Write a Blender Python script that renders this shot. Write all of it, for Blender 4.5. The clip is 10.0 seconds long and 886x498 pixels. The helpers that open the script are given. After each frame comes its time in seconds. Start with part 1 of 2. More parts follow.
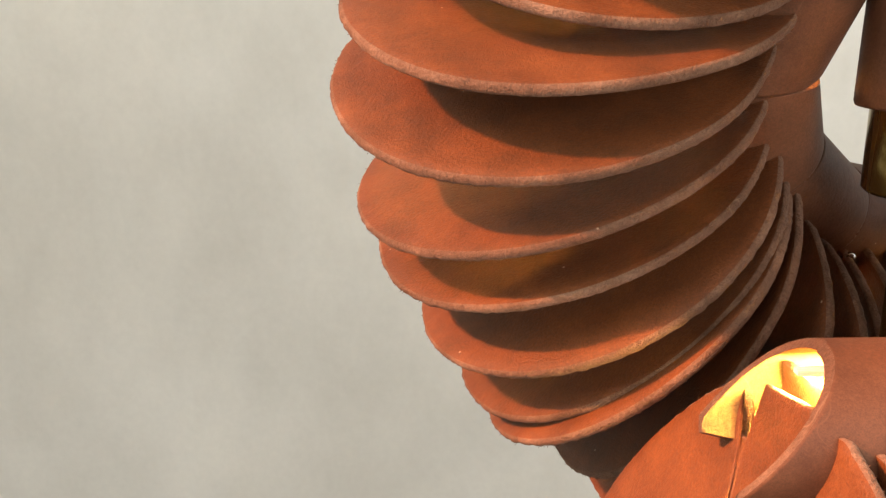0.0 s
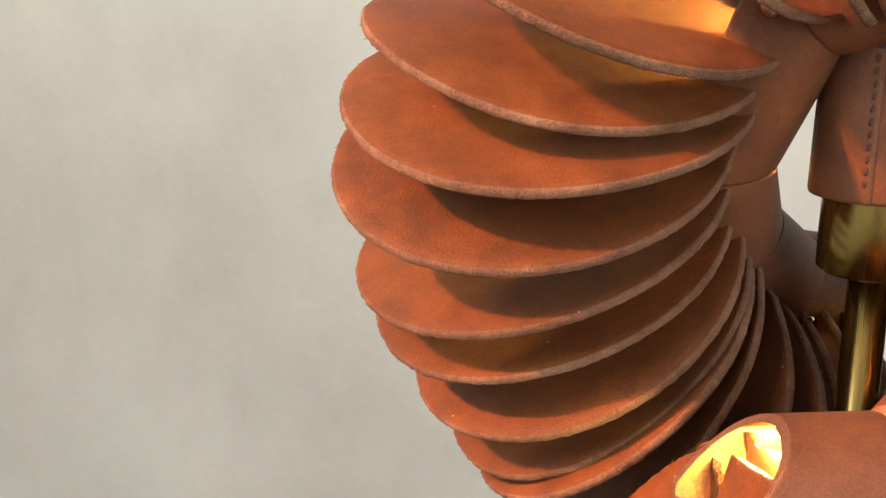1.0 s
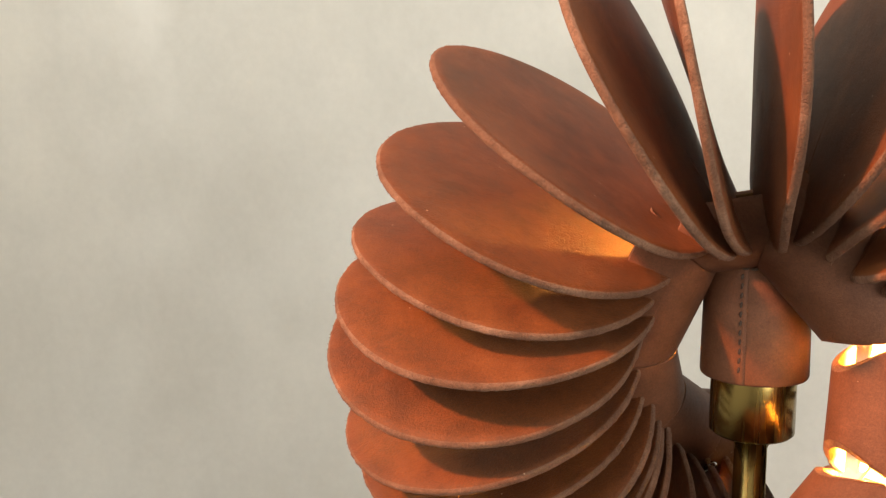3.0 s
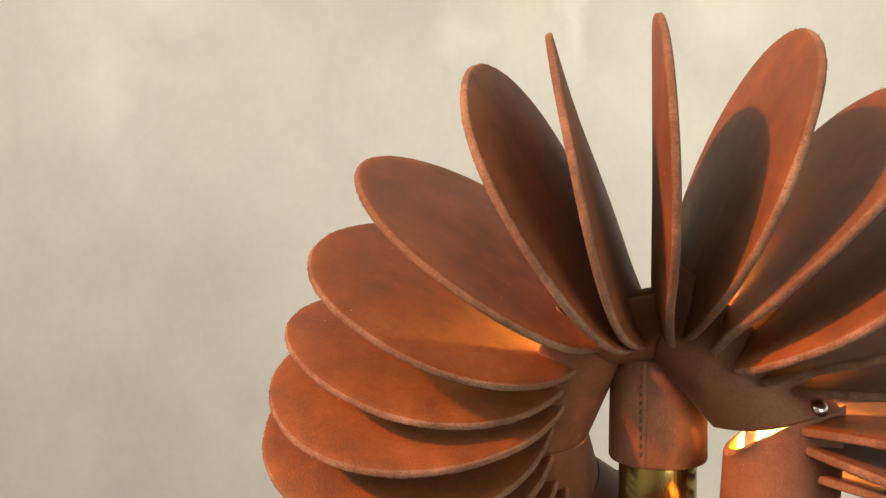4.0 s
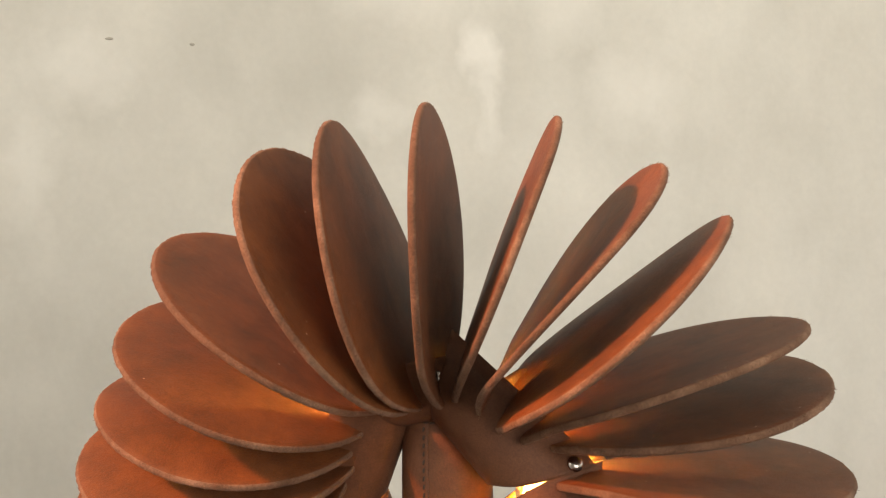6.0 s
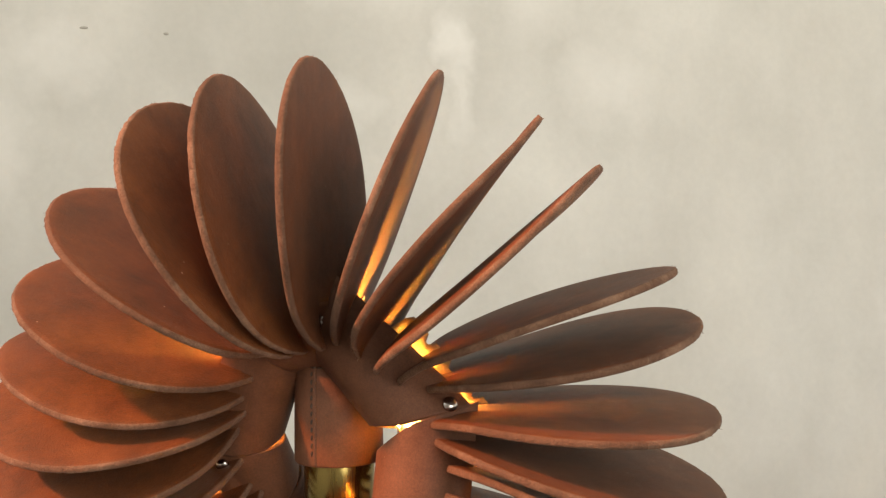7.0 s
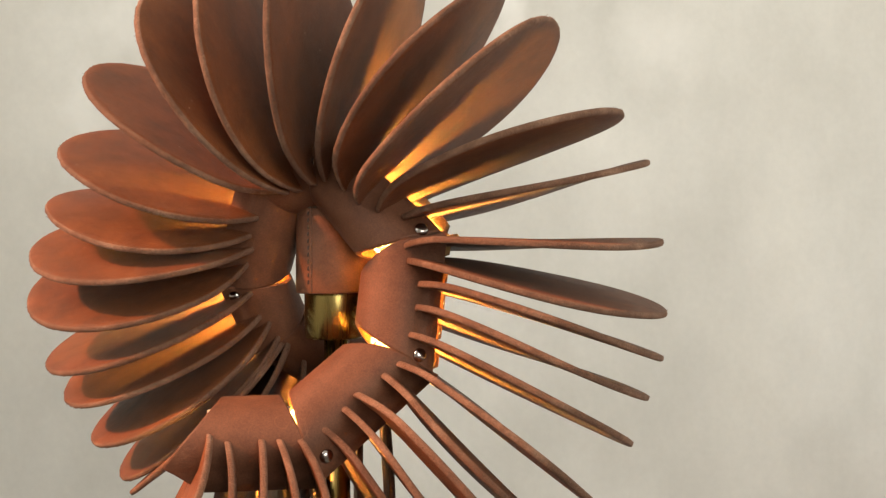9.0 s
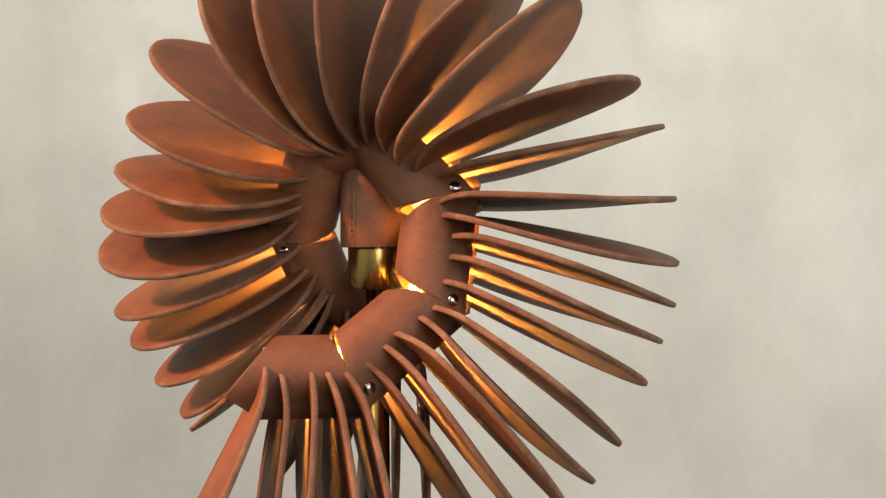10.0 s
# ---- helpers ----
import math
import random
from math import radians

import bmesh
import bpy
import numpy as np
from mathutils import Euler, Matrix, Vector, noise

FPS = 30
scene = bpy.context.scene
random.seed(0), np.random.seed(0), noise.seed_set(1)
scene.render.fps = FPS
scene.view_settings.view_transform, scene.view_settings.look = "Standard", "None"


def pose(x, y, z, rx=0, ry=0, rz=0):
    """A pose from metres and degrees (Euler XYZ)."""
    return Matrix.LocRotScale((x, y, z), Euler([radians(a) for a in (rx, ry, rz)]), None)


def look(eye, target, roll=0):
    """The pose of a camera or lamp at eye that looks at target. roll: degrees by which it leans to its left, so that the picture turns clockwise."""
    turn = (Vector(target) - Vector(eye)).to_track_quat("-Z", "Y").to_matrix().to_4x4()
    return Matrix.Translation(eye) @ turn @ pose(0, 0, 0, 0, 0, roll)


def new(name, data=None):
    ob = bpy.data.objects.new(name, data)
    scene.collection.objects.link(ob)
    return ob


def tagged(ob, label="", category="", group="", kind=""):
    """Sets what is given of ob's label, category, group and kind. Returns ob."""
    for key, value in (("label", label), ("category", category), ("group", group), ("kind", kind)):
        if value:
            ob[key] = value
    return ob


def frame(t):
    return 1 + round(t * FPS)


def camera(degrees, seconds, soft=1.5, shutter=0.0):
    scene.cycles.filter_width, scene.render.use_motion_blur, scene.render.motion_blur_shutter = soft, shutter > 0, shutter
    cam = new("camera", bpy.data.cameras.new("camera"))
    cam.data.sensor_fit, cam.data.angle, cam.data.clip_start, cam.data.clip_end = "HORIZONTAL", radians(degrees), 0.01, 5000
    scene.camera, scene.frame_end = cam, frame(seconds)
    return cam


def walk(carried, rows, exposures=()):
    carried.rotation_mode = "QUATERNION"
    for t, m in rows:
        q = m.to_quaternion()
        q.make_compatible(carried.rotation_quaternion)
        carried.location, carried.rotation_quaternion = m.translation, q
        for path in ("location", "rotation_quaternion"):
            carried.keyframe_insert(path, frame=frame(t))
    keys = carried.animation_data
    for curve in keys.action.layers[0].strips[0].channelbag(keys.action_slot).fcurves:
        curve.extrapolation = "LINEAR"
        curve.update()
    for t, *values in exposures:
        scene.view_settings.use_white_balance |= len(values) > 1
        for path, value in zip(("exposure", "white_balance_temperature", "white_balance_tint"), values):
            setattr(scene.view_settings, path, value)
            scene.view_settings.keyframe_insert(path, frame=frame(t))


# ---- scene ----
cam = camera(49.9, 10.0, soft=1.3)
METRES, EYE, TILT, LEAN, TURN = 0.55, 1.3, -15.5, 0.0, 0.0
ROWS = [
    (0.0, 0.0, 0.0, 0.0, 0.0, 0.0, -0.0),
    (0.5, -0.0038, -0.0212, 0.0205, -0.67, 0.34, 0.33),
    (1.0, -0.011, -0.0544, 0.041, -1.35, 0.91, 0.69),
    (1.5, -0.0128, -0.094, 0.0578, -1.98, 1.84, 0.94),
    (2.0, -0.0152, -0.1459, 0.0698, -2.44, 3.12, 1.14),
    (2.5, -0.0294, -0.1902, 0.0874, -2.91, 4.67, 1.3),
    (4.0, 0.0059, -0.3091, 0.1096, -5.68, 11.08, 2.18),
    (4.5, 0.0351, -0.3263, 0.1086, -6.44, 12.89, 2.62),
    (5.0, 0.0675, -0.3442, 0.1073, -7.09, 14.15, 2.99),
    (5.5, 0.109, -0.3673, 0.1035, -7.55, 14.86, 3.26),
    (7.0, 0.2603, -0.4184, 0.0291, -7.6, 15.28, 3.01),
    (7.5, 0.3116, -0.4284, -0.0186, -6.38, 15.17, 2.72),
    (8.0, 0.3539, -0.4541, -0.0786, -5.36, 15.24, 2.49),
    (8.5, 0.3609, -0.4843, -0.1212, -4.02, 15.28, 2.09),
    (9.0, 0.3521, -0.5083, -0.1584, -2.85, 15.22, 1.73),
    (9.5, 0.3375, -0.5433, -0.192, -1.9, 15.0, 1.37),
    (10.0, 0.346, -0.595, -0.2229, -1.05, 14.68, 1.1),
]

EXPOSURES = [(0.0, 0.93, 6800, 9), (2.5, 0.78, 6850, 9), (4.0, 0.69, 7500, 10), (5.5, 0.55, 7400, 10), (7.0, 0.50, 7050, 9), (8.5, 0.54, 7000, 9), (10.0, 0.63, 6850, 8)]
walk(cam, [(t, pose(0, 0, EYE, TILT, LEAN, TURN) @ pose(METRES * x, METRES * y, METRES * z, 90 + pitch, roll, yaw)) for t, x, y, z, yaw, pitch, roll in ROWS], EXPOSURES)

# ---- world, sun and large lights ----
TO_SUN = Vector((-0.766, -0.205, 0.609)).normalized()
world = bpy.data.worlds.new("world")
scene.world = world
world.use_nodes = True
wn = world.node_tree.nodes
sky = wn.new("ShaderNodeTexSky")
sky.sky_type, sky.sun_disc = "NISHITA", False
sky.sun_elevation = math.asin(TO_SUN.z)
sky.sun_rotation = math.atan2(TO_SUN.x, TO_SUN.y)
world.node_tree.links.new(sky.outputs[0], wn["Background"].inputs[0])
wn["Background"].inputs[1].default_value = 0.12
sun = new("sun", bpy.data.lights.new("sun", "SUN"))
sun.data.energy, sun.data.angle, sun.data.color = 4.2, radians(3.0), (1.0, 0.33, 0.112)
sun.matrix_world = look(TO_SUN * 6, (0, 0, 0))


def area_lamp(name, eye, target, wide, high, power, colour):
    lamp = new(name, bpy.data.lights.new(name, "AREA"))
    lamp.data.shape, lamp.data.size, lamp.data.size_y = "RECTANGLE", wide, high
    lamp.data.energy, lamp.data.color = power, colour
    lamp.matrix_world = look(eye, target)
    return lamp


# sky light by the side window, and an added fill lamp behind the camera
area_lamp("side_window_light", (-1.28, -0.33, 2.62), (0, -0.33, 2.62), 1.5, 1.3, 24, (1.0, 0.99, 0.96))
area_lamp("front_window_light", (1.35, -2.48, 1.85), (1.35, 0, 1.85), 1.7, 1.3, 36, (1.0, 0.98, 0.94))
# extra lamp added to brighten the right side; no window is known there
area_lamp("far_window_light", (2.58, 0.5, 1.7), (0, 0.5, 1.7), 1.8, 1.5, 4.5, (1.0, 0.98, 0.95))


# the room's inner faces
X0, X1, Y0, Y1, TOP = -1.3, 2.6, -2.5, 1.70, 3.6


# ---- materials ----
def material(name):
    m = bpy.data.materials.new(name)
    m.use_nodes = True
    return m, m.node_tree.nodes, m.node_tree.links, m.node_tree.nodes["Principled BSDF"]


def ramp(nodes, links, source, stops):
    r = nodes.new("ShaderNodeValToRGB")
    while len(r.color_ramp.elements) < len(stops):
        r.color_ramp.elements.new(0.5)
    for e, (p, c) in zip(r.color_ramp.elements, stops):
        e.position, e.color = p, (*c, 1)
    links.new(source, r.inputs[0])
    return r.outputs[0]


def noise_tex(nodes, links, coord, scale, detail=4.0, rough=0.6, stretch=None):
    n = nodes.new("ShaderNodeTexNoise")
    n.inputs["Scale"].default_value, n.inputs["Detail"].default_value, n.inputs["Roughness"].default_value = scale, detail, rough
    if stretch:
        mp = nodes.new("ShaderNodeMapping")
        mp.inputs["Scale"].default_value = stretch
        links.new(coord, mp.inputs[0])
        coord = mp.outputs[0]
    links.new(coord, n.inputs["Vector"])
    return n.outputs[0]


def mix(nodes, links, a, b, factor, mode="MIX"):
    m = nodes.new("ShaderNodeMix")
    m.data_type, m.blend_type = "RGBA", mode
    for sock, v in ((m.inputs[6], a), (m.inputs[7], b), (m.inputs[0], factor)):
        if isinstance(v, (float, int)):
            sock.default_value = v
        elif isinstance(v, tuple):
            sock.default_value = (*v, 1)
        else:
            links.new(v, sock)
    return m.outputs[2]


def bump(nodes, links, shader, heights):
    last = None
    for h, strength, dist in heights:
        b = nodes.new("ShaderNodeBump")
        b.inputs["Strength"].default_value, b.inputs["Distance"].default_value = strength, dist
        links.new(h, b.inputs["Height"])
        if last:
            links.new(last, b.inputs["Normal"])
        last = b.outputs[0]
    links.new(last, shader.inputs["Normal"])


def leather(name, dark, mid, light, rough, fibre, gloss=0.6, relief=0.32, speck=0.55):
    m, n, l, p = material(name)
    tc = n.new("ShaderNodeTexCoord").outputs["Object"]
    info = n.new("ShaderNodeObjectInfo").outputs["Random"]
    cloud = noise_tex(n, l, tc, 22, 10, 0.74)
    grain = noise_tex(n, l, tc, 900, 3, 0.7)
    col = ramp(n, l, cloud, [(0.34, dark), (0.5, mid), (0.67, light)])
    specks = ramp(n, l, grain, [(0.35, (0.62, 0.60, 0.58)), (0.65, (1.16, 1.15, 1.14))])
    col = mix(n, l, col, specks, speck, "MULTIPLY")
    tint = ramp(n, l, info, [(0.0, (0.86, 0.84, 0.82)), (1.0, (1.1, 1.08, 1.06))])
    col = mix(n, l, col, tint, 1.0, "MULTIPLY")
    # soft darker stains, drawn out along the hide
    stain = noise_tex(n, l, tc, 48, 5, 0.6, (1.0, 0.35, 1.0))
    col = mix(n, l, col, ramp(n, l, stain, [(0.36, (0.74, 0.71, 0.68)), (0.5, (1.0, 1.0, 1.0)), (0.7, (1.08, 1.06, 1.03))]), 0.6, "MULTIPLY")
    pores = noise_tex(n, l, tc, 2600, 2, 0.6)
    col = mix(n, l, col, ramp(n, l, pores, [(0.36, (0.72, 0.70, 0.68)), (0.6, (1.12, 1.12, 1.1))]), 0.5, "MULTIPLY")
    # pale scratches in the hide
    w = n.new("ShaderNodeTexVoronoi")
    w.feature = "DISTANCE_TO_EDGE"
    w.inputs["Scale"].default_value = 26
    bend = n.new("ShaderNodeVectorMath")
    bend.operation = "ADD"
    warp = n.new("ShaderNodeTexNoise")
    warp.inputs["Scale"].default_value = 30
    l.new(tc, warp.inputs["Vector"])
    sc = n.new("ShaderNodeVectorMath")
    sc.operation = "SCALE"
    sc.inputs["Scale"].default_value = 0.05
    l.new(warp.outputs["Color"], sc.inputs[0])
    l.new(tc, bend.inputs[0])
    l.new(sc.outputs[0], bend.inputs[1])
    l.new(bend.outputs[0], w.inputs["Vector"])
    scratch = ramp(n, l, w.outputs["Distance"], [(0.0, (1, 1, 1)), (0.006, (0, 0, 0))])
    patch = ramp(n, l, noise_tex(n, l, tc, 35, 2), [(0.56, (0, 0, 0)), (0.66, (0.7, 0.7, 0.7))])
    fac = mix(n, l, scratch, patch, 1.0, "MULTIPLY")
    col = mix(n, l, col, light, fac)
    # pale specks of dust and loose fibre
    dots = n.new("ShaderNodeTexVoronoi")
    dots.inputs["Scale"].default_value = 150
    l.new(tc, dots.inputs["Vector"])
    spot = ramp(n, l, dots.outputs["Distance"], [(0.05, (1, 1, 1)), (0.09, (0, 0, 0))])
    pick = n.new("ShaderNodeSeparateColor")
    l.new(dots.outputs["Color"], pick.inputs[0])
    few = ramp(n, l, pick.outputs[0], [(0.91, (0, 0, 0)), (0.93, (0.9, 0.9, 0.9))])
    col = mix(n, l, col, (0.52, 0.37, 0.26), mix(n, l, spot, few, 1.0, "MULTIPLY"))
    l.new(col, p.inputs["Base Color"])
    p.inputs["Roughness"].default_value = rough
    p.inputs["Specular IOR Level"].default_value = gloss
    p.inputs["Sheen Weight"].default_value = 0.12 if fibre else 0.03
    p.inputs["Sheen Roughness"].default_value = 0.5
    p.inputs["Sheen Tint"].default_value = (0.9, 0.6, 0.45, 1)
    bump(n, l, p, [(noise_tex(n, l, tc, 60, 3), 0.25, 0.002), (grain, relief, 0.0012), (pores, 0.5 * relief, 0.0006)])
    return m


LEATHER = leather("saddle_leather", (0.092, 0.031, 0.0095), (0.150, 0.0460, 0.0130), (0.212, 0.069, 0.0195), 0.55, False, 0.34, 0.42)
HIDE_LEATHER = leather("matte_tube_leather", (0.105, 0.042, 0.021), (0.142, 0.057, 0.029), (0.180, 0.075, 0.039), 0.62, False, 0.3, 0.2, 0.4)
SUEDE = leather("raw_inner_suede", (0.24, 0.140, 0.060), (0.33, 0.20, 0.088), (0.42, 0.27, 0.125), 0.9, True, 0.3, 0.35)
CUT_EDGE = leather("raw_leather_edge", (0.115, 0.056, 0.033), (0.185, 0.095, 0.058), (0.33, 0.195, 0.130), 0.85, True, 0.35, 1.0, 0.6)


def metal(name, colour, rough):
    m, n, l, p = material(name)
    tc = n.new("ShaderNodeTexCoord").outputs["Object"]
    v = noise_tex(n, l, tc, 140, 3, 0.6, (1, 1, 0.05))
    l.new(mix(n, l, colour, tuple(c * 0.8 for c in colour), v), p.inputs["Base Color"])
    p.inputs["Metallic"].default_value = 1.0
    l.new(ramp(n, l, v, [(0.3, (rough * 0.7,) * 3), (0.7, (rough * 1.3,) * 3)]), p.inputs["Roughness"])
    return m


BRASS = metal("brass", (0.31, 0.225, 0.075), 0.25)
NICKEL = metal("dark_nickel", (0.42, 0.38, 0.36), 0.14)


def plain(name, colour, rough, spread=0.08, scale=6.0):
    m, n, l, p = material(name)
    tc = n.new("ShaderNodeTexCoord").outputs["Object"]
    big = noise_tex(n, l, tc, scale, 6, 0.6)
    l.new(ramp(n, l, big, [(0.3, tuple(c * (1 - spread) for c in colour)), (0.7, tuple(min(1, c * (1 + spread)) for c in colour))]), p.inputs["Base Color"])
    p.inputs["Roughness"].default_value = rough
    bump(n, l, p, [(noise_tex(n, l, tc, scale * 20, 4), 0.2, 0.002)])
    return m


def plaster():
    m, n, l, p = material("wall_plaster")
    tc = n.new("ShaderNodeTexCoord").outputs["Object"]
    big = noise_tex(n, l, tc, 1.5, 3, 0.5)
    mid = noise_tex(n, l, tc, 3.6, 3, 0.5, (1.0, 1.0, 0.8))
    fine = noise_tex(n, l, tc, 60, 4, 0.6)
    col = ramp(n, l, big, [(0.32, (0.58, 0.565, 0.522)), (0.5, (0.64, 0.625, 0.582)), (0.68, (0.70, 0.69, 0.65))])
    blot = ramp(n, l, mid, [(0.34, (0.93, 0.93, 0.925)), (0.55, (1.0, 1.0, 1.0)), (0.74, (1.05, 1.045, 1.035))])
    col = mix(n, l, col, blot, 1.0, "MULTIPLY")
    trowel = noise_tex(n, l, tc, 13, 4, 0.6, (1.0, 1.0, 0.55))
    col = mix(n, l, col, ramp(n, l, trowel, [(0.36, (0.978, 0.978, 0.975)), (0.52, (1.0, 1.0, 1.0)), (0.68, (1.025, 1.024, 1.02))]), 1.0, "MULTIPLY")
    col = mix(n, l, col, ramp(n, l, fine, [(0.3, (0.97, 0.97, 0.97)), (0.7, (1.02, 1.02, 1.02))]), 1.0, "MULTIPLY")
    # pale smears left by the trowel: x, z, half width, half height, strength
    drift = n.new("ShaderNodeTexNoise")
    drift.inputs["Scale"].default_value, drift.inputs["Detail"].default_value = 14, 4
    l.new(tc, drift.inputs["Vector"])
    small = n.new("ShaderNodeVectorMath")
    small.operation = "MULTIPLY_ADD"
    small.inputs[1].default_value = (0.10, 0.0, 0.14)
    l.new(drift.outputs["Color"], small.inputs[0])
    l.new(tc, small.inputs[2])
    for x, z, wide, high, strength in ((0.440, 1.80, 0.040, 0.075, 0.55), (0.463, 1.71, 0.032, 0.15, 0.38), (-0.33, 1.75, 0.12, 0.09, 0.35), (-0.43, 1.56, 0.06, 0.15, 0.30),
                                       (0.77, 1.72, 0.12, 0.13, 0.35), (0.232, 1.667, 0.07, 0.06, 0.30), (0.30, 1.93, 0.20, 0.10, 0.3), (0.62, 1.90, 0.10, 0.12, 0.3)):
        place = n.new("ShaderNodeMapping")
        place.vector_type = "TEXTURE"
        place.inputs["Location"].default_value = (x + 0.05, Y1, z + 0.07)
        place.inputs["Scale"].default_value = (wide, 1.0, high)
        l.new(small.outputs[0], place.inputs[0])
        fall = n.new("ShaderNodeTexGradient")
        fall.gradient_type = "SPHERICAL"
        l.new(place.outputs[0], fall.inputs[0])
        col = mix(n, l, col, (0.90, 0.885, 0.85), ramp(n, l, fall.outputs["Fac"], [(0.0, (0, 0, 0)), (0.75, (strength,) * 3)]))
    l.new(col, p.inputs["Base Color"])
    l.new(ramp(n, l, mid, [(0.4, (0.62,) * 3), (0.7, (0.42,) * 3)]), p.inputs["Roughness"])
    bump(n, l, p, [(mid, 0.12, 0.02), (fine, 0.06, 0.002)])
    return m


PLASTER = plaster()
WHITE = plain("white_paint", (0.74, 0.73, 0.70), 0.7, 0.03)
FLOOR = plain("floor_screed", (0.16, 0.145, 0.125), 0.6, 0.12)
CHIP = plain("chipped_plaster", (0.43, 0.405, 0.36), 0.9)
THREAD = plain("thread", (0.055, 0.032, 0.022), 0.8)


def glowing(name, colour, strength):
    m, n, l, p = material(name)
    p.inputs["Base Color"].default_value = (*colour, 1)
    p.inputs["Emission Color"].default_value = (*colour, 1)
    p.inputs["Emission Strength"].default_value = strength
    return m


LED = glowing("led_glow", (1.0, 0.70, 0.20), 2300.0)


# ---- helpers ----
def part(name, bm, mat, parent, label=""):
    me = bpy.data.meshes.new(name)
    bm.to_mesh(me)
    bm.free()
    for mt in mat if isinstance(mat, (list, tuple)) else [mat]:
        me.materials.append(mt)
    ob = new(name, me)
    ob.parent = parent
    if label:
        tagged(ob, label)
    return ob


def thing(name, label, category, kind="", group=""):
    return tagged(new(name), label, category, group, kind)


def smooth(bm):
    for f in bm.faces:
        f.smooth = True
    return bm


def box(bm, lo, hi):
    vs = [bm.verts.new((x, y, z)) for x in (lo[0], hi[0]) for y in (lo[1], hi[1]) for z in (lo[2], hi[2])]
    for q in ((0, 1, 3, 2), (4, 6, 7, 5), (0, 4, 5, 1), (2, 3, 7, 6), (0, 2, 6, 4), (1, 5, 7, 3)):
        bm.faces.new([vs[i] for i in q])
    return bm


def revolve(profile, centre, steps=48):
    """A turned body round a vertical axis: profile rows (radius, z), from an end to the other."""
    bm = bmesh.new()
    rings = []
    for r, z in profile:
        rings.append([bm.verts.new((centre[0] + r * math.cos(2 * math.pi * k / steps), centre[1] + r * math.sin(2 * math.pi * k / steps), z)) for k in range(steps)])
    for a, b in zip(rings, rings[1:]):
        for k in range(steps):
            bm.faces.new((a[k], a[(k + 1) % steps], b[(k + 1) % steps], b[k]))
    return smooth(bm)


# ---- the room ----


def slab(name, boxes, mat, label, category):
    bm = bmesh.new()
    for lo, hi in boxes:
        box(bm, lo, hi)
    bmesh.ops.recalc_face_normals(bm, faces=bm.faces)
    me = bpy.data.meshes.new(name)
    bm.to_mesh(me)
    bm.free()
    me.materials.append(mat)
    return tagged(new(name, me), label, category, kind="structure")


slab("floor", [((X0 - 0.2, Y0 - 0.2, -0.15), (X1 + 0.2, Y1 + 0.2, 0.0))], FLOOR, "grey-brown smooth screed floor of the room", "floor")
slab("ceiling", [((X0 - 0.2, Y0 - 0.2, TOP), (X1 + 0.2, Y1 + 0.2, TOP + 0.15))], WHITE, "plain white painted ceiling", "ceiling")
wall_back = slab("wall_north", [((X0 - 0.2, Y1, 0.0), (X1 + 0.2, Y1 + 0.2, TOP))], PLASTER, "pale grey-beige mottled trowelled plaster wall", "wall")


def wall_mark(x, z, wide, high):
    """A small dark chip in the plaster."""
    bm = bmesh.new()
    bmesh.ops.create_uvsphere(bm, u_segments=12, v_segments=8, radius=1.0, matrix=Matrix.Translation((x, Y1, z)) @ Matrix.Diagonal((wide, 0.0025, high, 1)))
    for v in bm.verts:
        v.co.x += 0.2 * wide * noise.noise(v.co * 300)
    part("plaster_chip", smooth(bm), CHIP, wall_back, "dark chip in the plaster")


wall_mark(-0.277, 1.812, 0.0075, 0.0028)
wall_mark(-0.123, 1.803, 0.005, 0.003)
# unseen east wall, opened only where the added fill lamp stands
slab("wall_east", [((X1, Y0, 0), (X1 + 0.2, -0.4, TOP)), ((X1, 1.4, 0), (X1 + 0.2, Y1, TOP)),
                   ((X1, -0.4, 0), (X1 + 0.2, 1.4, 0.95)), ((X1, -0.4, 2.45), (X1 + 0.2, 1.4, TOP))],
     WHITE, "unseen pale painted side wall with an opening added for the fill lamp", "wall")
WY, WZ = (-1.1, 0.45), (1.95, 3.3)
slab("wall_west", [((X0 - 0.2, Y0, 0), (X0, WY[0], TOP)), ((X0 - 0.2, WY[1], 0), (X0, Y1, TOP)),
                   ((X0 - 0.2, WY[0], 0), (X0, WY[1], WZ[0])), ((X0 - 0.2, WY[0], WZ[1]), (X0, WY[1], TOP))],
     WHITE, "pale painted wall with a window opening", "wall")
# unseen wall; its opening is assumed, to hold the front fill lamp
VX, VZ = (0.5, 2.2), (1.2, 2.5)
slab("wall_south", [((X0 - 0.2, Y0 - 0.2, 0), (VX[0], Y0, TOP)), ((VX[1], Y0 - 0.2, 0), (X1 + 0.2, Y0, TOP)),
                    ((VX[0], Y0 - 0.2, 0), (VX[1], Y0, VZ[0])), ((VX[0], Y0 - 0.2, VZ[1]), (VX[1], Y0, TOP))],
     WHITE, "unseen pale painted wall with a wide opening added for the fill lamp", "wall")

# ---- the lamp ----
lamp = thing("floor_lamp", "lit floor lamp of brown leather discs round a spiral tube", "lamp")
STEM = (0.159, 0.309)

# the spiral tube's bends, from its near open end to its far end
BENDS = [Vector(v) for v in ((0.083, 0.236, 1.186), (0.143, 0.238, 1.186), (0.194, 0.260, 1.227), (0.202, 0.270, 1.288), (0.160, 0.290, 1.330),
                             (0.127, 0.310, 1.319), (0.109, 0.335, 1.273), (0.117, 0.354, 1.228), (0.150, 0.382, 1.197), (0.188, 0.402, 1.190))]
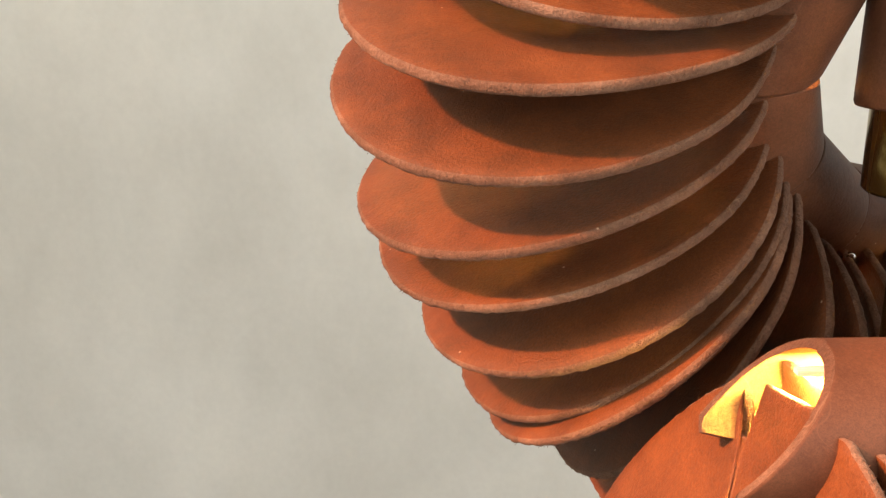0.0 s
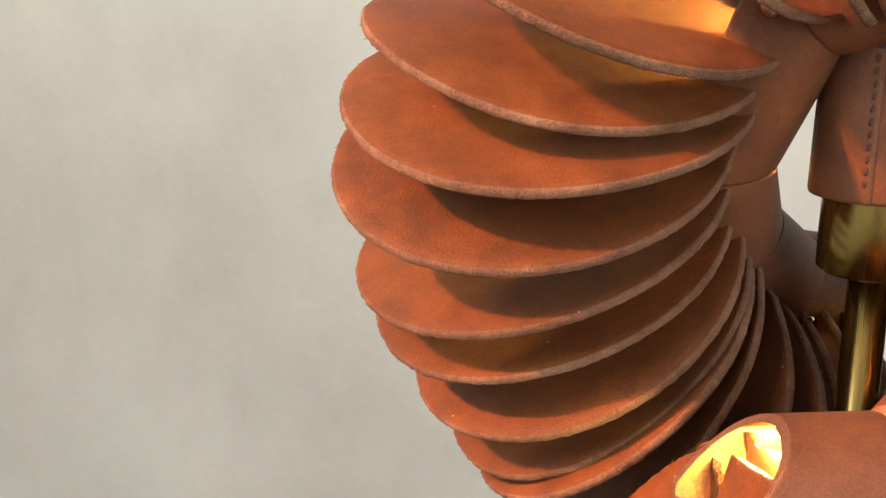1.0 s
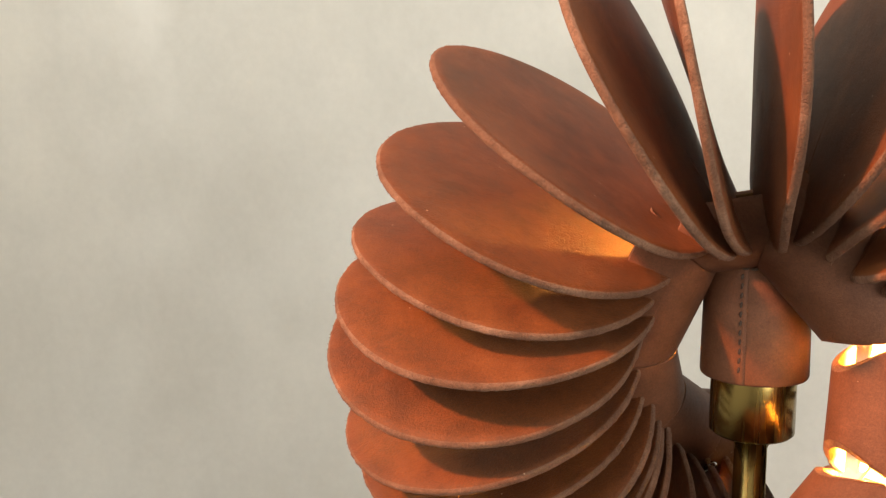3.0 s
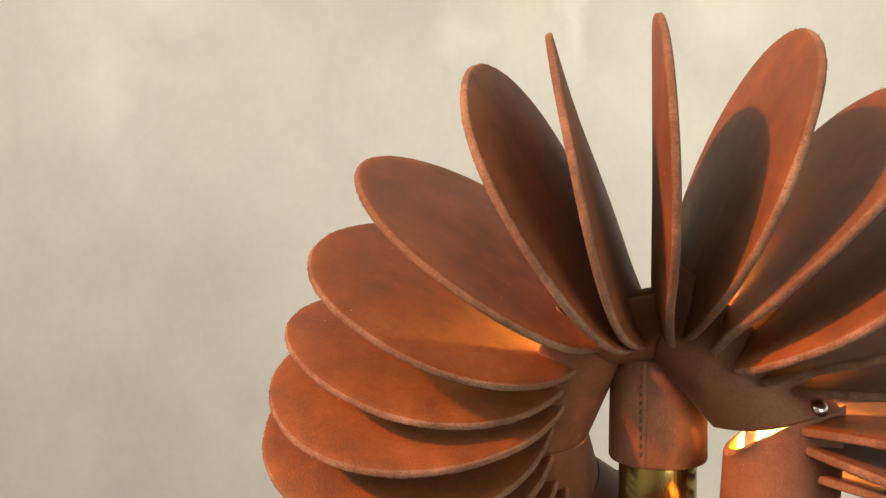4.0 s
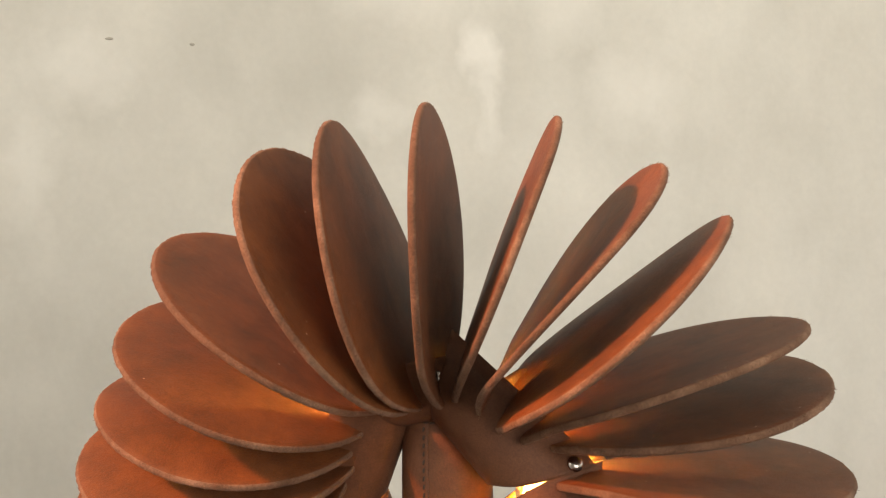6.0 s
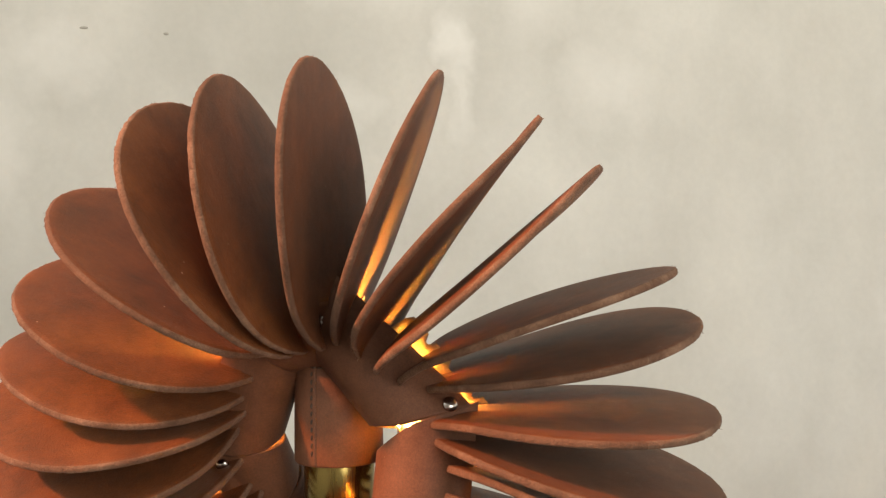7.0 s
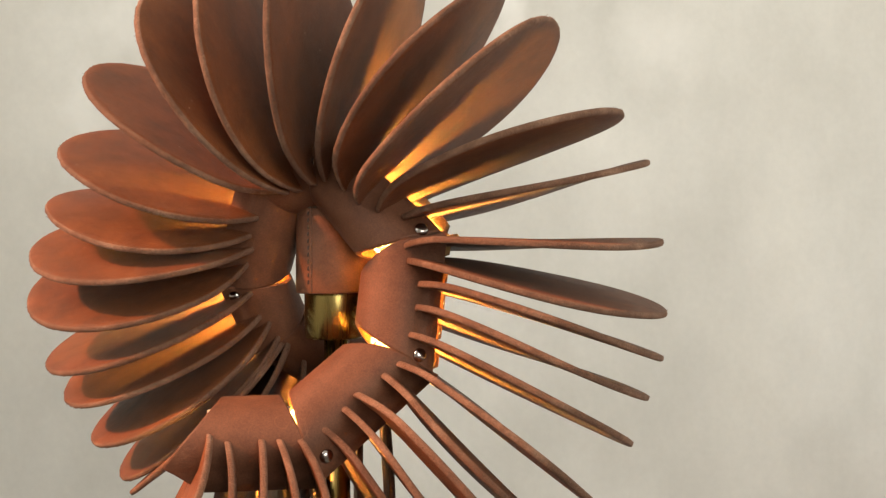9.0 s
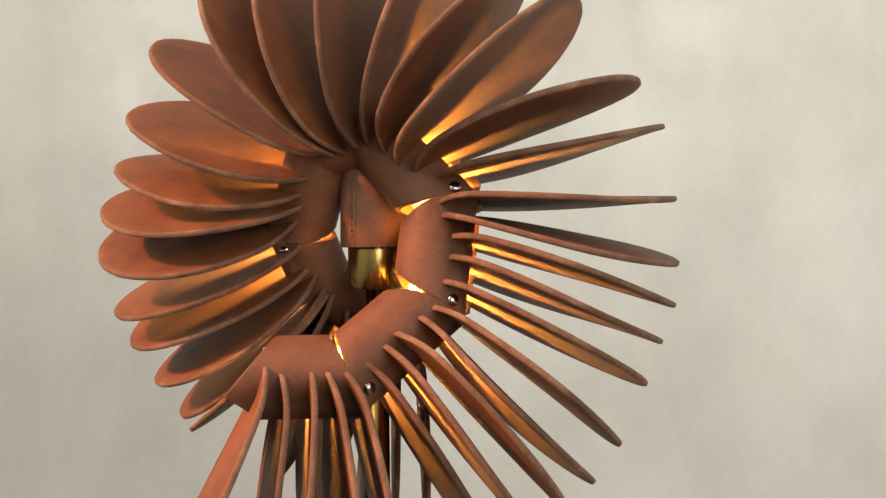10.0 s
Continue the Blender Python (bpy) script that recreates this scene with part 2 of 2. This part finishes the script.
# the hide tube follows the same bends, a little forward, and rises where the collar meets it
TUBE = [v + Vector((0, -0.003, 0)) for v in BENDS]
TUBE[4] = Vector((0.161, 0.289, 1.339))
TUBE[5] = Vector((0.125, 0.309, 1.331))
TUBE[7] = Vector((0.119, 0.348, 1.239))
TUBE[8] = Vector((0.152, 0.376, 1.213))
TUBE[9] = Vector((0.190, 0.400, 1.203))
TUBE[6] = TUBE[6] + Vector((-0.002, 0, 0))
RADII = [0.0235, 0.0235, 0.0235, 0.0235, 0.0220, 0.0210, 0.0205, 0.0205, 0.0205]
HIDE = 0.0026
RING = Vector((0.155, 0.0, 1.257))


def frame_at(i):
    """Tangent, outward and backward directions of the straight piece i."""
    t = (TUBE[i + 1] - TUBE[i]).normalized()
    back = Vector((0, 1, 0))
    back = (back - t * back.dot(t)).normalized()
    out = back.cross(t).normalized()
    mid = (TUBE[i] + TUBE[i + 1]) / 2
    if out.dot(Vector((mid.x - RING.x, 0, mid.z - RING.z))) < 0:
        out = -out
    return t, out, back


# gap on the inner side of every bend, through which the light shows
GAPS = [0.0, 0.005, 0.017, 0.015, -0.003, -0.003, 0.007, 0.003, 0.001, 0.0]


def tube_piece(i):
    t, out, back = frame_at(i)
    a, b = TUBE[i], TUBE[i + 1]
    t0 = (TUBE[i] - TUBE[i - 1]).normalized() if i else t
    t1 = (TUBE[i + 2] - TUBE[i + 1]).normalized() if i + 2 < len(TUBE) else t
    na, nb = (t + t0).normalized(), (t + t1).normalized()
    bm = bmesh.new()
    rows = 40
    layers = []
    radius = RADII[i]
    scale = radius / 0.0235
    for r in (radius, radius - HIDE):
        # the hide's section: a lip in front, round the inner side, and a longer lip behind
        inset = radius - r
        section = [] if i == 4 else [((0.0245, 0.0240, 0.0234, 0.0225, 0.0, 0.0258, 0.0258, 0.0258, 0.0258)[i] * scale, -0.0165 * scale + inset), (0.0165 * scale, -0.0186 * scale + inset)]
        section += [(r * math.cos(radians(p)), r * math.sin(radians(p))) for p in range(-54, -300 if i == 4 else -324, -6)]
        # the top piece, over the stem, has no lip behind, and the pieces beside it and at the open end only a short one
        if i != 4:
            section += [(0.0235 * scale, 0.0172 * scale - inset)]
        if i not in (0, 4, 5):
            section += [({2: 0.0282, 3: 0.0310}.get(i, 0.0270) * scale, 0.0184 * scale - inset)]
        grid = []
        for su, sv in section:
            off = out * su + back * sv
            inner = (1 - su / radius) / 2
            inner = max(0.0, inner) ** 2
            # lengths along the piece at which this line meets the two mitres
            lo = -off.dot(na) / t.dot(na) + GAPS[i] * 0.5 * inner ** 2.5
            hi = (b - a).length - off.dot(nb) / t.dot(nb) - GAPS[i + 1] * 0.5 * inner ** 2.5
            if i == 4:
                hi -= 1.1 * max(0.0, su)
            if i == 0:
                # the open end is cut aslant, its lower corner rounded off
                lo = -0.002 - 0.82 * su if su < 0.010 else -0.0102 + 1.45 * (su - 0.010)
                if sv > 0:
                    lo = max(-0.001 - 0.82 * su, -0.007 if su < 0.012 else 0.003)
            wob = 0.0002 * math.sin(180 * su + 90 * sv + i) - 0.0006 * (1 - inner)
            line = []
            for j in range(rows + 1):
                # both lips are cut into tabs between the discs
                near = abs((5 * j / rows + 0.1) % 1.0 - 0.5)
                tab = -0.0040 * scale if su > 0.0265 * scale and sv > 0 and near < 0.13 else 0.0
                # the front lip of the piece beside the collar narrows towards it
                if i == 5 and sv > 0 and su > 0.008 and j < 0.36 * rows:
                    tab = 0.008 - su
                if i == 3 and sv > 0.010 and su > 0.010 and j > 0.68 * rows:
                    tab = 0.010 - su
                if i == 3 and sv < 0 and su > 0.0:
                    tab = -0.0105 * max(0.0, j / rows - 0.1) * min(1.0, su / 0.02)
                line.append(bm.verts.new(a + off + out * tab + t * (lo + wob + (hi - lo - 2 * wob) * j / rows)))
            grid.append(line)
        layers.append(grid)
    steps = len(layers[0]) - 1
    g, h = layers
    for k in range(steps):
        for j in range(rows):
            bm.faces.new((g[k][j], g[k][j + 1], g[k + 1][j + 1], g[k + 1][j]))
            bm.faces.new((h[k][j], h[k + 1][j], h[k + 1][j + 1], h[k][j + 1])).material_index = 2
        for j, s in ((0, 1), (rows, -1)):
            q = (g[k][j], g[k + 1][j], h[k + 1][j], h[k][j])
            f = bm.faces.new(q if s > 0 else q[::-1])
            f.material_index = 1
    for k in (0, steps):
        for j in range(rows):
            f = bm.faces.new((g[k][j], h[k][j], h[k][j + 1], g[k][j + 1]))
            f.material_index = 1
    bmesh.ops.recalc_face_normals(bm, faces=bm.faces)
    smooth(bm)
    for f in bm.faces:
        f.smooth = f.material_index != 1
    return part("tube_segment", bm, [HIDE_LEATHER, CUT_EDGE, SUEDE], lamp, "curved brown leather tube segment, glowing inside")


def led_piece(i, parent):
    """A thin strip along the tube's inner side; only its outward face gives light."""
    t, out, back = frame_at(i)
    sunk = out * (RADII[i] - (0.007 if i == 0 else 0.010))
    a, b = TUBE[i] - sunk + t * {0: 0.010, 5: 0.008, 2: 0.001, 3: 0.001}.get(i, 0.005), TUBE[i + 1] - sunk - t * {3: 0.016, 1: 0.001, 2: 0.001}.get(i, 0.005)
    half = (0.0015 if i == 0 else 0.005, 0.005) if i < 4 else (0.003, 0.003)
    bm = bmesh.new()
    vs = [bm.verts.new(p + back * w + out * h) for p in (a, b) for w in (-half[p is b], half[p is b]) for h in (0.0, 0.0014)]
    for q in ((0, 1, 3, 2), (4, 6, 7, 5), (0, 4, 5, 1), (2, 3, 7, 6), (0, 2, 6, 4), (1, 5, 7, 3)):
        bm.faces.new([vs[k] for k in q])
    bmesh.ops.recalc_face_normals(bm, faces=bm.faces)
    for f in bm.faces:
        f.material_index = 1 if f.normal.dot(out) > 0.9 else 0
    return part("light_strip", bm, [WHITE, LED], parent, "warm white glowing light strip")


segments = [tube_piece(i) for i in range(len(TUBE) - 1)]
for i, seg in enumerate(segments):
    if i != 4:
        led_piece(i, seg)


# ---- the leather discs ----
LONG, WIDE, MIDDLE, THICK = 0.0775, 0.086, 0.0735, 0.0037
ROOT = 0.0285


def disc(origin, angle, lean, nod, shift, behind, wide, cup, curl, twist, seed):
    """One disc with its root on the tube at origin: its direction in degrees, its lean about that, its nod to the back, and how the hide has warped."""
    rnd = random.Random(seed)
    d0 = Vector((math.cos(radians(angle)), 0, math.sin(radians(angle))))
    way = Vector((-d0.z, 0, d0.x))
    b0 = Vector((0, math.cos(lean), 0)) - way * math.sin(lean)
    d = d0 * math.cos(nod) + b0 * math.sin(nod)
    back = b0 * math.cos(nod) - d0 * math.sin(nod)
    up = d.cross(back)
    origin = origin + d * shift + back * behind
    # the tongue that reaches into the tube, deeper where the tube is wide
    tongue = 0.009 if seed < 140 else 0.007 if seed > 151 else 0.0
    # the first disc shows the slits by which it sits on the tube's lips; one beside the collar is cut short
    short = 0.014 if seed == 150 else 0.0
    slit = seed == 100
    # outline: an ellipse with a blunt root
    outline = []
    start = math.asin(ROOT / wide)
    n = 240
    for k in range(n + 1):
        th = -(math.pi - start) + 2 * (math.pi - start) * k / n
        outline.append((MIDDLE + LONG * math.cos(th), wide * math.sin(th)))
    for k in range(1, 4):
        outline.append((max(short, outline[n][0] * (1 - k / 4)), ROOT * (1 - 0.03 * k)))
    edge = 0.97 * ROOT * 0.92
    for k in range(15):
        v = edge - 2 * edge * k / 14
        if slit:
            outline.append((-0.003 if abs(v) < 0.0115 else 0.014 if abs(v) < 0.021 else 0.0, v))
        else:
            outline.append((short - (tongue if abs(v) < 0.0165 else 0.0), v))
    for k in range(1, 4):
        outline.append((max(short, outline[0][0] * k / 4), -ROOT * (0.91 + 0.03 * k)))
    ripple, ph = rnd.uniform(0.0001, 0.0004), rnd.uniform(0, 6)
    hook = rnd.uniform(0.0010, 0.0060)

    def place_at(u, v, w):
        w += cup * v * v + curl * (u - 0.02) ** 2 + twist * u * v + ripple * math.sin(45 * u + 38 * v + ph)
        w -= hook * max(0.0, 1 - u / 0.026) ** 2
        return origin + d * u + back * v + up * w

    bm = bmesh.new()
    rows = [(1.0, 0.14), (0.996, 0.36), (0.986, 0.5), (0.93, 0.5), (0.7, 0.5), (0.35, 0.5)]
    cu, total = 0.062, len(outline)
    jag = [1 + rnd.uniform(-0.0034, 0.0034) + 0.0008 * math.sin(k * 0.37 + ph) for k in range(total)]
    loops = {}
    for side in (-1, 1):
        for j, (s, h) in enumerate(rows):
            fray = 1.0 if j < 2 else 0.0
            loops[side, j] = [bm.verts.new(place_at(cu + (u - cu) * s * (1 + (jag[k] - 1) * fray), v * s * (1 + (jag[k] - 1) * fray), side * h * THICK * (1 + fray * rnd.uniform(-0.16, 0.16))))
                              for k, (u, v) in enumerate(outline)]

    def band(a, b, index):
        for k in range(total):
            f = bm.faces.new((a[k], a[(k + 1) % total], b[(k + 1) % total], b[k]))
            f.material_index = index

    for side in (-1, 1):
        for j in range(5):
            band(loops[side, j], loops[side, j + 1], 1 if j < 2 else 0)
        c = bm.verts.new(place_at(cu, 0, side * 0.5 * THICK))
        last = loops[side, 5]
        for k in range(total):
            bm.faces.new((last[k], last[(k + 1) % total], c))
    band(loops[-1, 0], loops[1, 0], 1)
    bmesh.ops.recalc_face_normals(bm, faces=bm.faces)
    smooth(bm)
    # loose fibres that stand out of the cut edge
    shaggy = 1.8 if seed == 134 else 1.0
    for _ in range(int(230 * shaggy)):
        k = rnd.randrange(2, n - 2)
        u, v = outline[k]
        far = math.hypot(u - cu, v)
        eu, ev = (u - cu) / far, v / far
        long = shaggy * rnd.uniform(0.0002, 0.0007) * (2.0 if rnd.random() < 0.08 else 1.0)
        w, lean_u, lean_v = rnd.uniform(-0.45, 0.45) * THICK, rnd.uniform(-0.7, 0.7) * ev, rnd.uniform(-0.7, 0.7) * eu
        half = 0.00013
        foot = [place_at(u - 0.0003 * eu - half * ev, v - 0.0003 * ev + half * eu, w), place_at(u - 0.0003 * eu + half * ev, v - 0.0003 * ev - half * eu, w), place_at(u - 0.0003 * eu, v - 0.0003 * ev, w + 2 * half)]
        a, b, c = (bm.verts.new(q) for q in foot)
        top = bm.verts.new(place_at(u + long * (eu + lean_u), v + long * (ev + lean_v), w * rnd.uniform(0.9, 1.25)))
        for tri in ((a, b, top), (b, c, top), (c, a, top)):
            bm.faces.new(tri).material_index = 1
    return part("disc", bm, [LEATHER, CUT_EDGE], lamp)


def hang(piece, rows):
    """The discs of one tube piece: rows of (place along it, direction, lean, nod, shift outwards, shift back, half width, cup, curl, twist)."""
    for k, (s, *form) in enumerate(rows):
        disc(BENDS[piece].lerp(BENDS[piece + 1], s), *form, 100 + 10 * piece + k)


hang(0, [(0.21, 243.3, 0.140, -0.190, -0.0031, -0.0026, 0.075, 0.16, -0.04, -0.30),
         (0.42, 261.6, 0.180, -0.057, -0.0022, 0.0003, 0.087, -0.49, -0.09, -0.13),
         (0.65, 267.1, 0.182, -0.072, -0.0024, -0.0001, 0.086, -0.48, 0.05, 0.30),
         (0.86, 272.8, 0.149, -0.107, -0.0014, -0.0001, 0.086, -0.19, -0.08, -0.91)])
hang(1, [(0.04, 281.2, 0.183, -0.118, 0.0011, 0.0000, 0.086, -0.08, 0.07, 0.25),
         (0.22, 300.9, 0.215, -0.028, -0.0003, 0.0001, 0.050, 0.13, 0.12, -0.37),
         (0.46, 306.2, 0.151, 0.011, 0.0004, 0.0011, 0.086, -0.16, -0.02, 0.14),
         (0.61, 310.7, 0.143, -0.045, 0.0008, -0.0051, 0.090, 0.54, 0.17, 0.30),
         (0.89, 311.7, 0.103, -0.089, 0.0021, 0.0016, 0.076, -0.85, 0.31, -0.23)])
hang(2, [(0.05, 321.6, 0.066, -0.069, 0.0026, 0.0111, 0.089, 0.34, -0.08, -0.13),
         (0.27, 332.2, 0.129, -0.051, 0.0034, 0.0071, 0.068, 0.01, 0.00, 0.20),
         (0.51, 337.1, 0.134, -0.089, 0.0064, 0.0158, 0.085, 0.03, 0.14, 0.79),
         (0.75, 342.0, 0.066, -0.083, 0.0096, 0.0106, 0.088, 0.14, -0.08, 0.42),
         (0.95, 347.0, -0.043, -0.165, 0.0050, 0.0036, 0.081, 0.12, 0.06, 0.42)])
hang(3, [(0.12, -1.1, 0.048, -0.121, 0.0059, 0.0064, 0.089, -0.31, -0.01, 0.56),
         (0.36, 11.8, 0.064, -0.161, 0.0138, 0.0176, 0.091, -0.12, 0.05, 0.71),
         (0.54, 19.0, 0.066, -0.183, 0.0116, -0.0001, 0.084, 0.58, -0.03, 0.06),
         (0.68, 39.0, 0.097, -0.225, 0.0076, 0.0008, 0.097, -0.44, -0.01, -0.43),
         (0.80, 49.9, 0.222, -0.259, 0.0047, 0.0111, 0.092, 0.48, -0.02, 0.88)])
hang(4, [(0.02, 67.6, 0.167, -0.134, -0.0005, 0.0084, 0.093, 0.01, -0.00, 0.17),
         (0.22, 90.4, 0.277, 0.006, -0.0015, -0.0069, 0.084, -0.62, -0.02, -0.10),
         (0.43, 107.7, 0.371, -0.041, 0.0005, 0.0036, 0.088, 0.27, -0.08, 0.84)])
hang(5, [(-0.38, 120.2, 0.357, 0.020, -0.0137, 0.0022, 0.089, -0.03, -0.01, -0.47),
         (-0.15, 147.0, 0.352, 0.112, -0.0048, 0.0126, 0.083, -0.28, 0.16, 0.15),
         (0.15, 163.5, 0.394, 0.143, 0.0002, 0.0227, 0.086, 0.11, 0.19, 0.59),
         (0.32, 176.4, 0.349, 0.054, 0.0001, 0.0270, 0.077, 1.22, -0.01, 0.65),
         (0.59, 179.8, 0.184, 0.092, 0.0022, 0.0095, 0.080, 0.58, -0.06, -0.94),
         (0.73, 190.1, 0.356, 0.071, 0.0050, 0.0107, 0.081, 0.28, -0.08, -0.26)])
hang(6, [(0.11, 200.2, 0.230, 0.076, -0.0003, 0.0101, 0.079, 0.21, -0.07, -0.03),
         (0.45, 204.0, 0.310, 0.192, -0.0013, 0.0057, 0.080, -0.43, -0.03, 0.06),
         (0.54, 216.4, 0.348, 0.067, -0.0049, 0.0137, 0.081, 0.63, 0.01, 1.01),
         (0.94, 221.2, 0.166, 0.111, -0.0104, 0.0061, 0.074, 0.35, -0.11, -0.19)])
hang(7, [(0.15, 223.8, 0.039, 0.208, -0.0101, 0.0012, 0.089, 0.41, 0.07, 0.76),
         (0.25, 234.6, 0.079, 0.227, -0.0144, 0.0033, 0.086, -0.46, 0.07, -0.29),
         (0.52, 243.0, 0.200, 0.160, -0.0080, 0.0000, 0.086, -0.06, -0.05, 0.00),
         (0.80, 252.0, 0.240, 0.100, -0.0060, 0.0000, 0.086, -0.08, 0.03, 0.00)])
hang(8, [(0.20, 262.0, 0.120, 0.020, -0.0050, 0.0000, 0.075, 0.10, 0.05, 0.20),
         (0.55, 268.0, 0.050, 0.000, -0.0050, 0.0000, 0.080, -0.10, 0.03, 0.00),
         (0.95, 272.0, 0.060, 0.000, -0.0050, 0.0000, 0.080, 0.15, -0.03, 0.20)])

# stem: pole, sleeve and stitched collar
part("pole", revolve([(0.0005, 0.012), (0.0075, 0.012), (0.0075, 1.30), (0.0005, 1.30)], STEM, 32), BRASS, lamp, "polished brass pole")
part("sleeve", revolve([(0.0078, 1.2335), (0.0180, 1.2335), (0.0193, 1.2348), (0.0193, 1.29), (0.0078, 1.29)], STEM, 56), BRASS, lamp, "polished brass sleeve")


def collar_sheet():
    """A leather sheet rolled round the sleeve, its end lapping over its start."""
    bm = bmesh.new()
    steps, a0 = 72, radians(-122)
    heights = [(0.0239, 1.2620), (0.0243, 1.2632), (0.0240, 1.285), (0.0236, 1.302), (0.0228, 1.3185)]
    outer, inner = [], []
    for k in range(steps + 1):
        th = a0 - 2 * math.pi * (k / steps) - (radians(14) if k == steps else 0)
        grow = 0.00018 * (1 - k / steps)
        way = (math.cos(th), math.sin(th))
        outer.append([bm.verts.new((STEM[0] + (r + grow) * way[0], STEM[1] + (r + grow) * way[1], z)) for r, z in heights])
        inner.append([bm.verts.new((STEM[0] + (r + grow - 0.0024) * way[0], STEM[1] + (r + grow - 0.0024) * way[1], z)) for r, z in heights])
    for k in range(steps):
        for j in range(len(heights) - 1):
            bm.faces.new((outer[k][j], outer[k][j + 1], outer[k + 1][j + 1], outer[k + 1][j]))
            bm.faces.new((inner[k][j], inner[k + 1][j], inner[k + 1][j + 1], inner[k][j + 1]))
        bm.faces.new((outer[k][0], outer[k + 1][0], inner[k + 1][0], inner[k][0])).material_index = 1
    for j in range(len(heights) - 1):
        bm.faces.new((outer[0][j], inner[0][j], inner[0][j + 1], outer[0][j + 1])).material_index = 1
    bmesh.ops.recalc_face_normals(bm, faces=bm.faces)
    for f in bm.faces:
        f.smooth = f.material_index == 0
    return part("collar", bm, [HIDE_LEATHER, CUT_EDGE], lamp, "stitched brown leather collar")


collar = collar_sheet()


def stitch(th0, z0, th1, z1, r):
    p, q = (Vector((STEM[0] + r * math.cos(th), STEM[1] + r * math.sin(th), z)) for th, z in ((th0, z0), (th1, z1)))
    bm = bmesh.new()
    m = Matrix.Translation((p + q) / 2) @ (q - p).to_track_quat("Z", "Y").to_matrix().to_4x4() @ Matrix.Diagonal((1, 1, (q - p).length / 0.00105, 1))
    bmesh.ops.create_uvsphere(bm, u_segments=8, v_segments=6, radius=0.00065, matrix=m)
    part("stitch", smooth(bm), THREAD, collar)


for k in range(11):
    z = 1.268 + 0.0042 * k
    stitch(radians(-128.5), z, radians(-127.5), z + 0.0023, 0.0247 - 0.0013 * (z - 1.262) / 0.06)
for k in range(9):
    th = radians(-128 + 9 * k)
    stitch(th, 1.3145, th + radians(6.5), 1.3148, 0.0236)


def rivet(i, along, su, sv):
    """A domed rivet through the front lip of tube piece i."""
    t, out, back = frame_at(i)
    n = (back * -0.9 + out * 0.42).normalized()
    p = TUBE[i] + t * ((TUBE[i + 1] - TUBE[i]).length * along) + out * su + back * sv
    bm = bmesh.new()
    m = Matrix.Translation(p) @ n.to_track_quat("Z", "Y").to_matrix().to_4x4()
    bmesh.ops.create_uvsphere(bm, u_segments=20, v_segments=12, radius=0.0030 if i == 4 else 0.0040, matrix=m @ Matrix.Diagonal((1, 1, 0.62, 1)))
    part("rivet", smooth(bm), NICKEL, segments[i], "domed dark nickel rivet")


for i in range(1, len(segments)):
    rivet(i, {3: -0.05, 4: 0.02}.get(i, 0.02), 0.004 if i == 4 else 0.0150, -0.0215 if i == 4 else -0.0195)

part("base", revolve([(0.0005, 0.0), (0.15, 0.0), (0.152, 0.003), (0.152, 0.010), (0.149, 0.013), (0.0005, 0.013)], STEM, 64), BRASS, lamp, "round brass base plate on the floor")
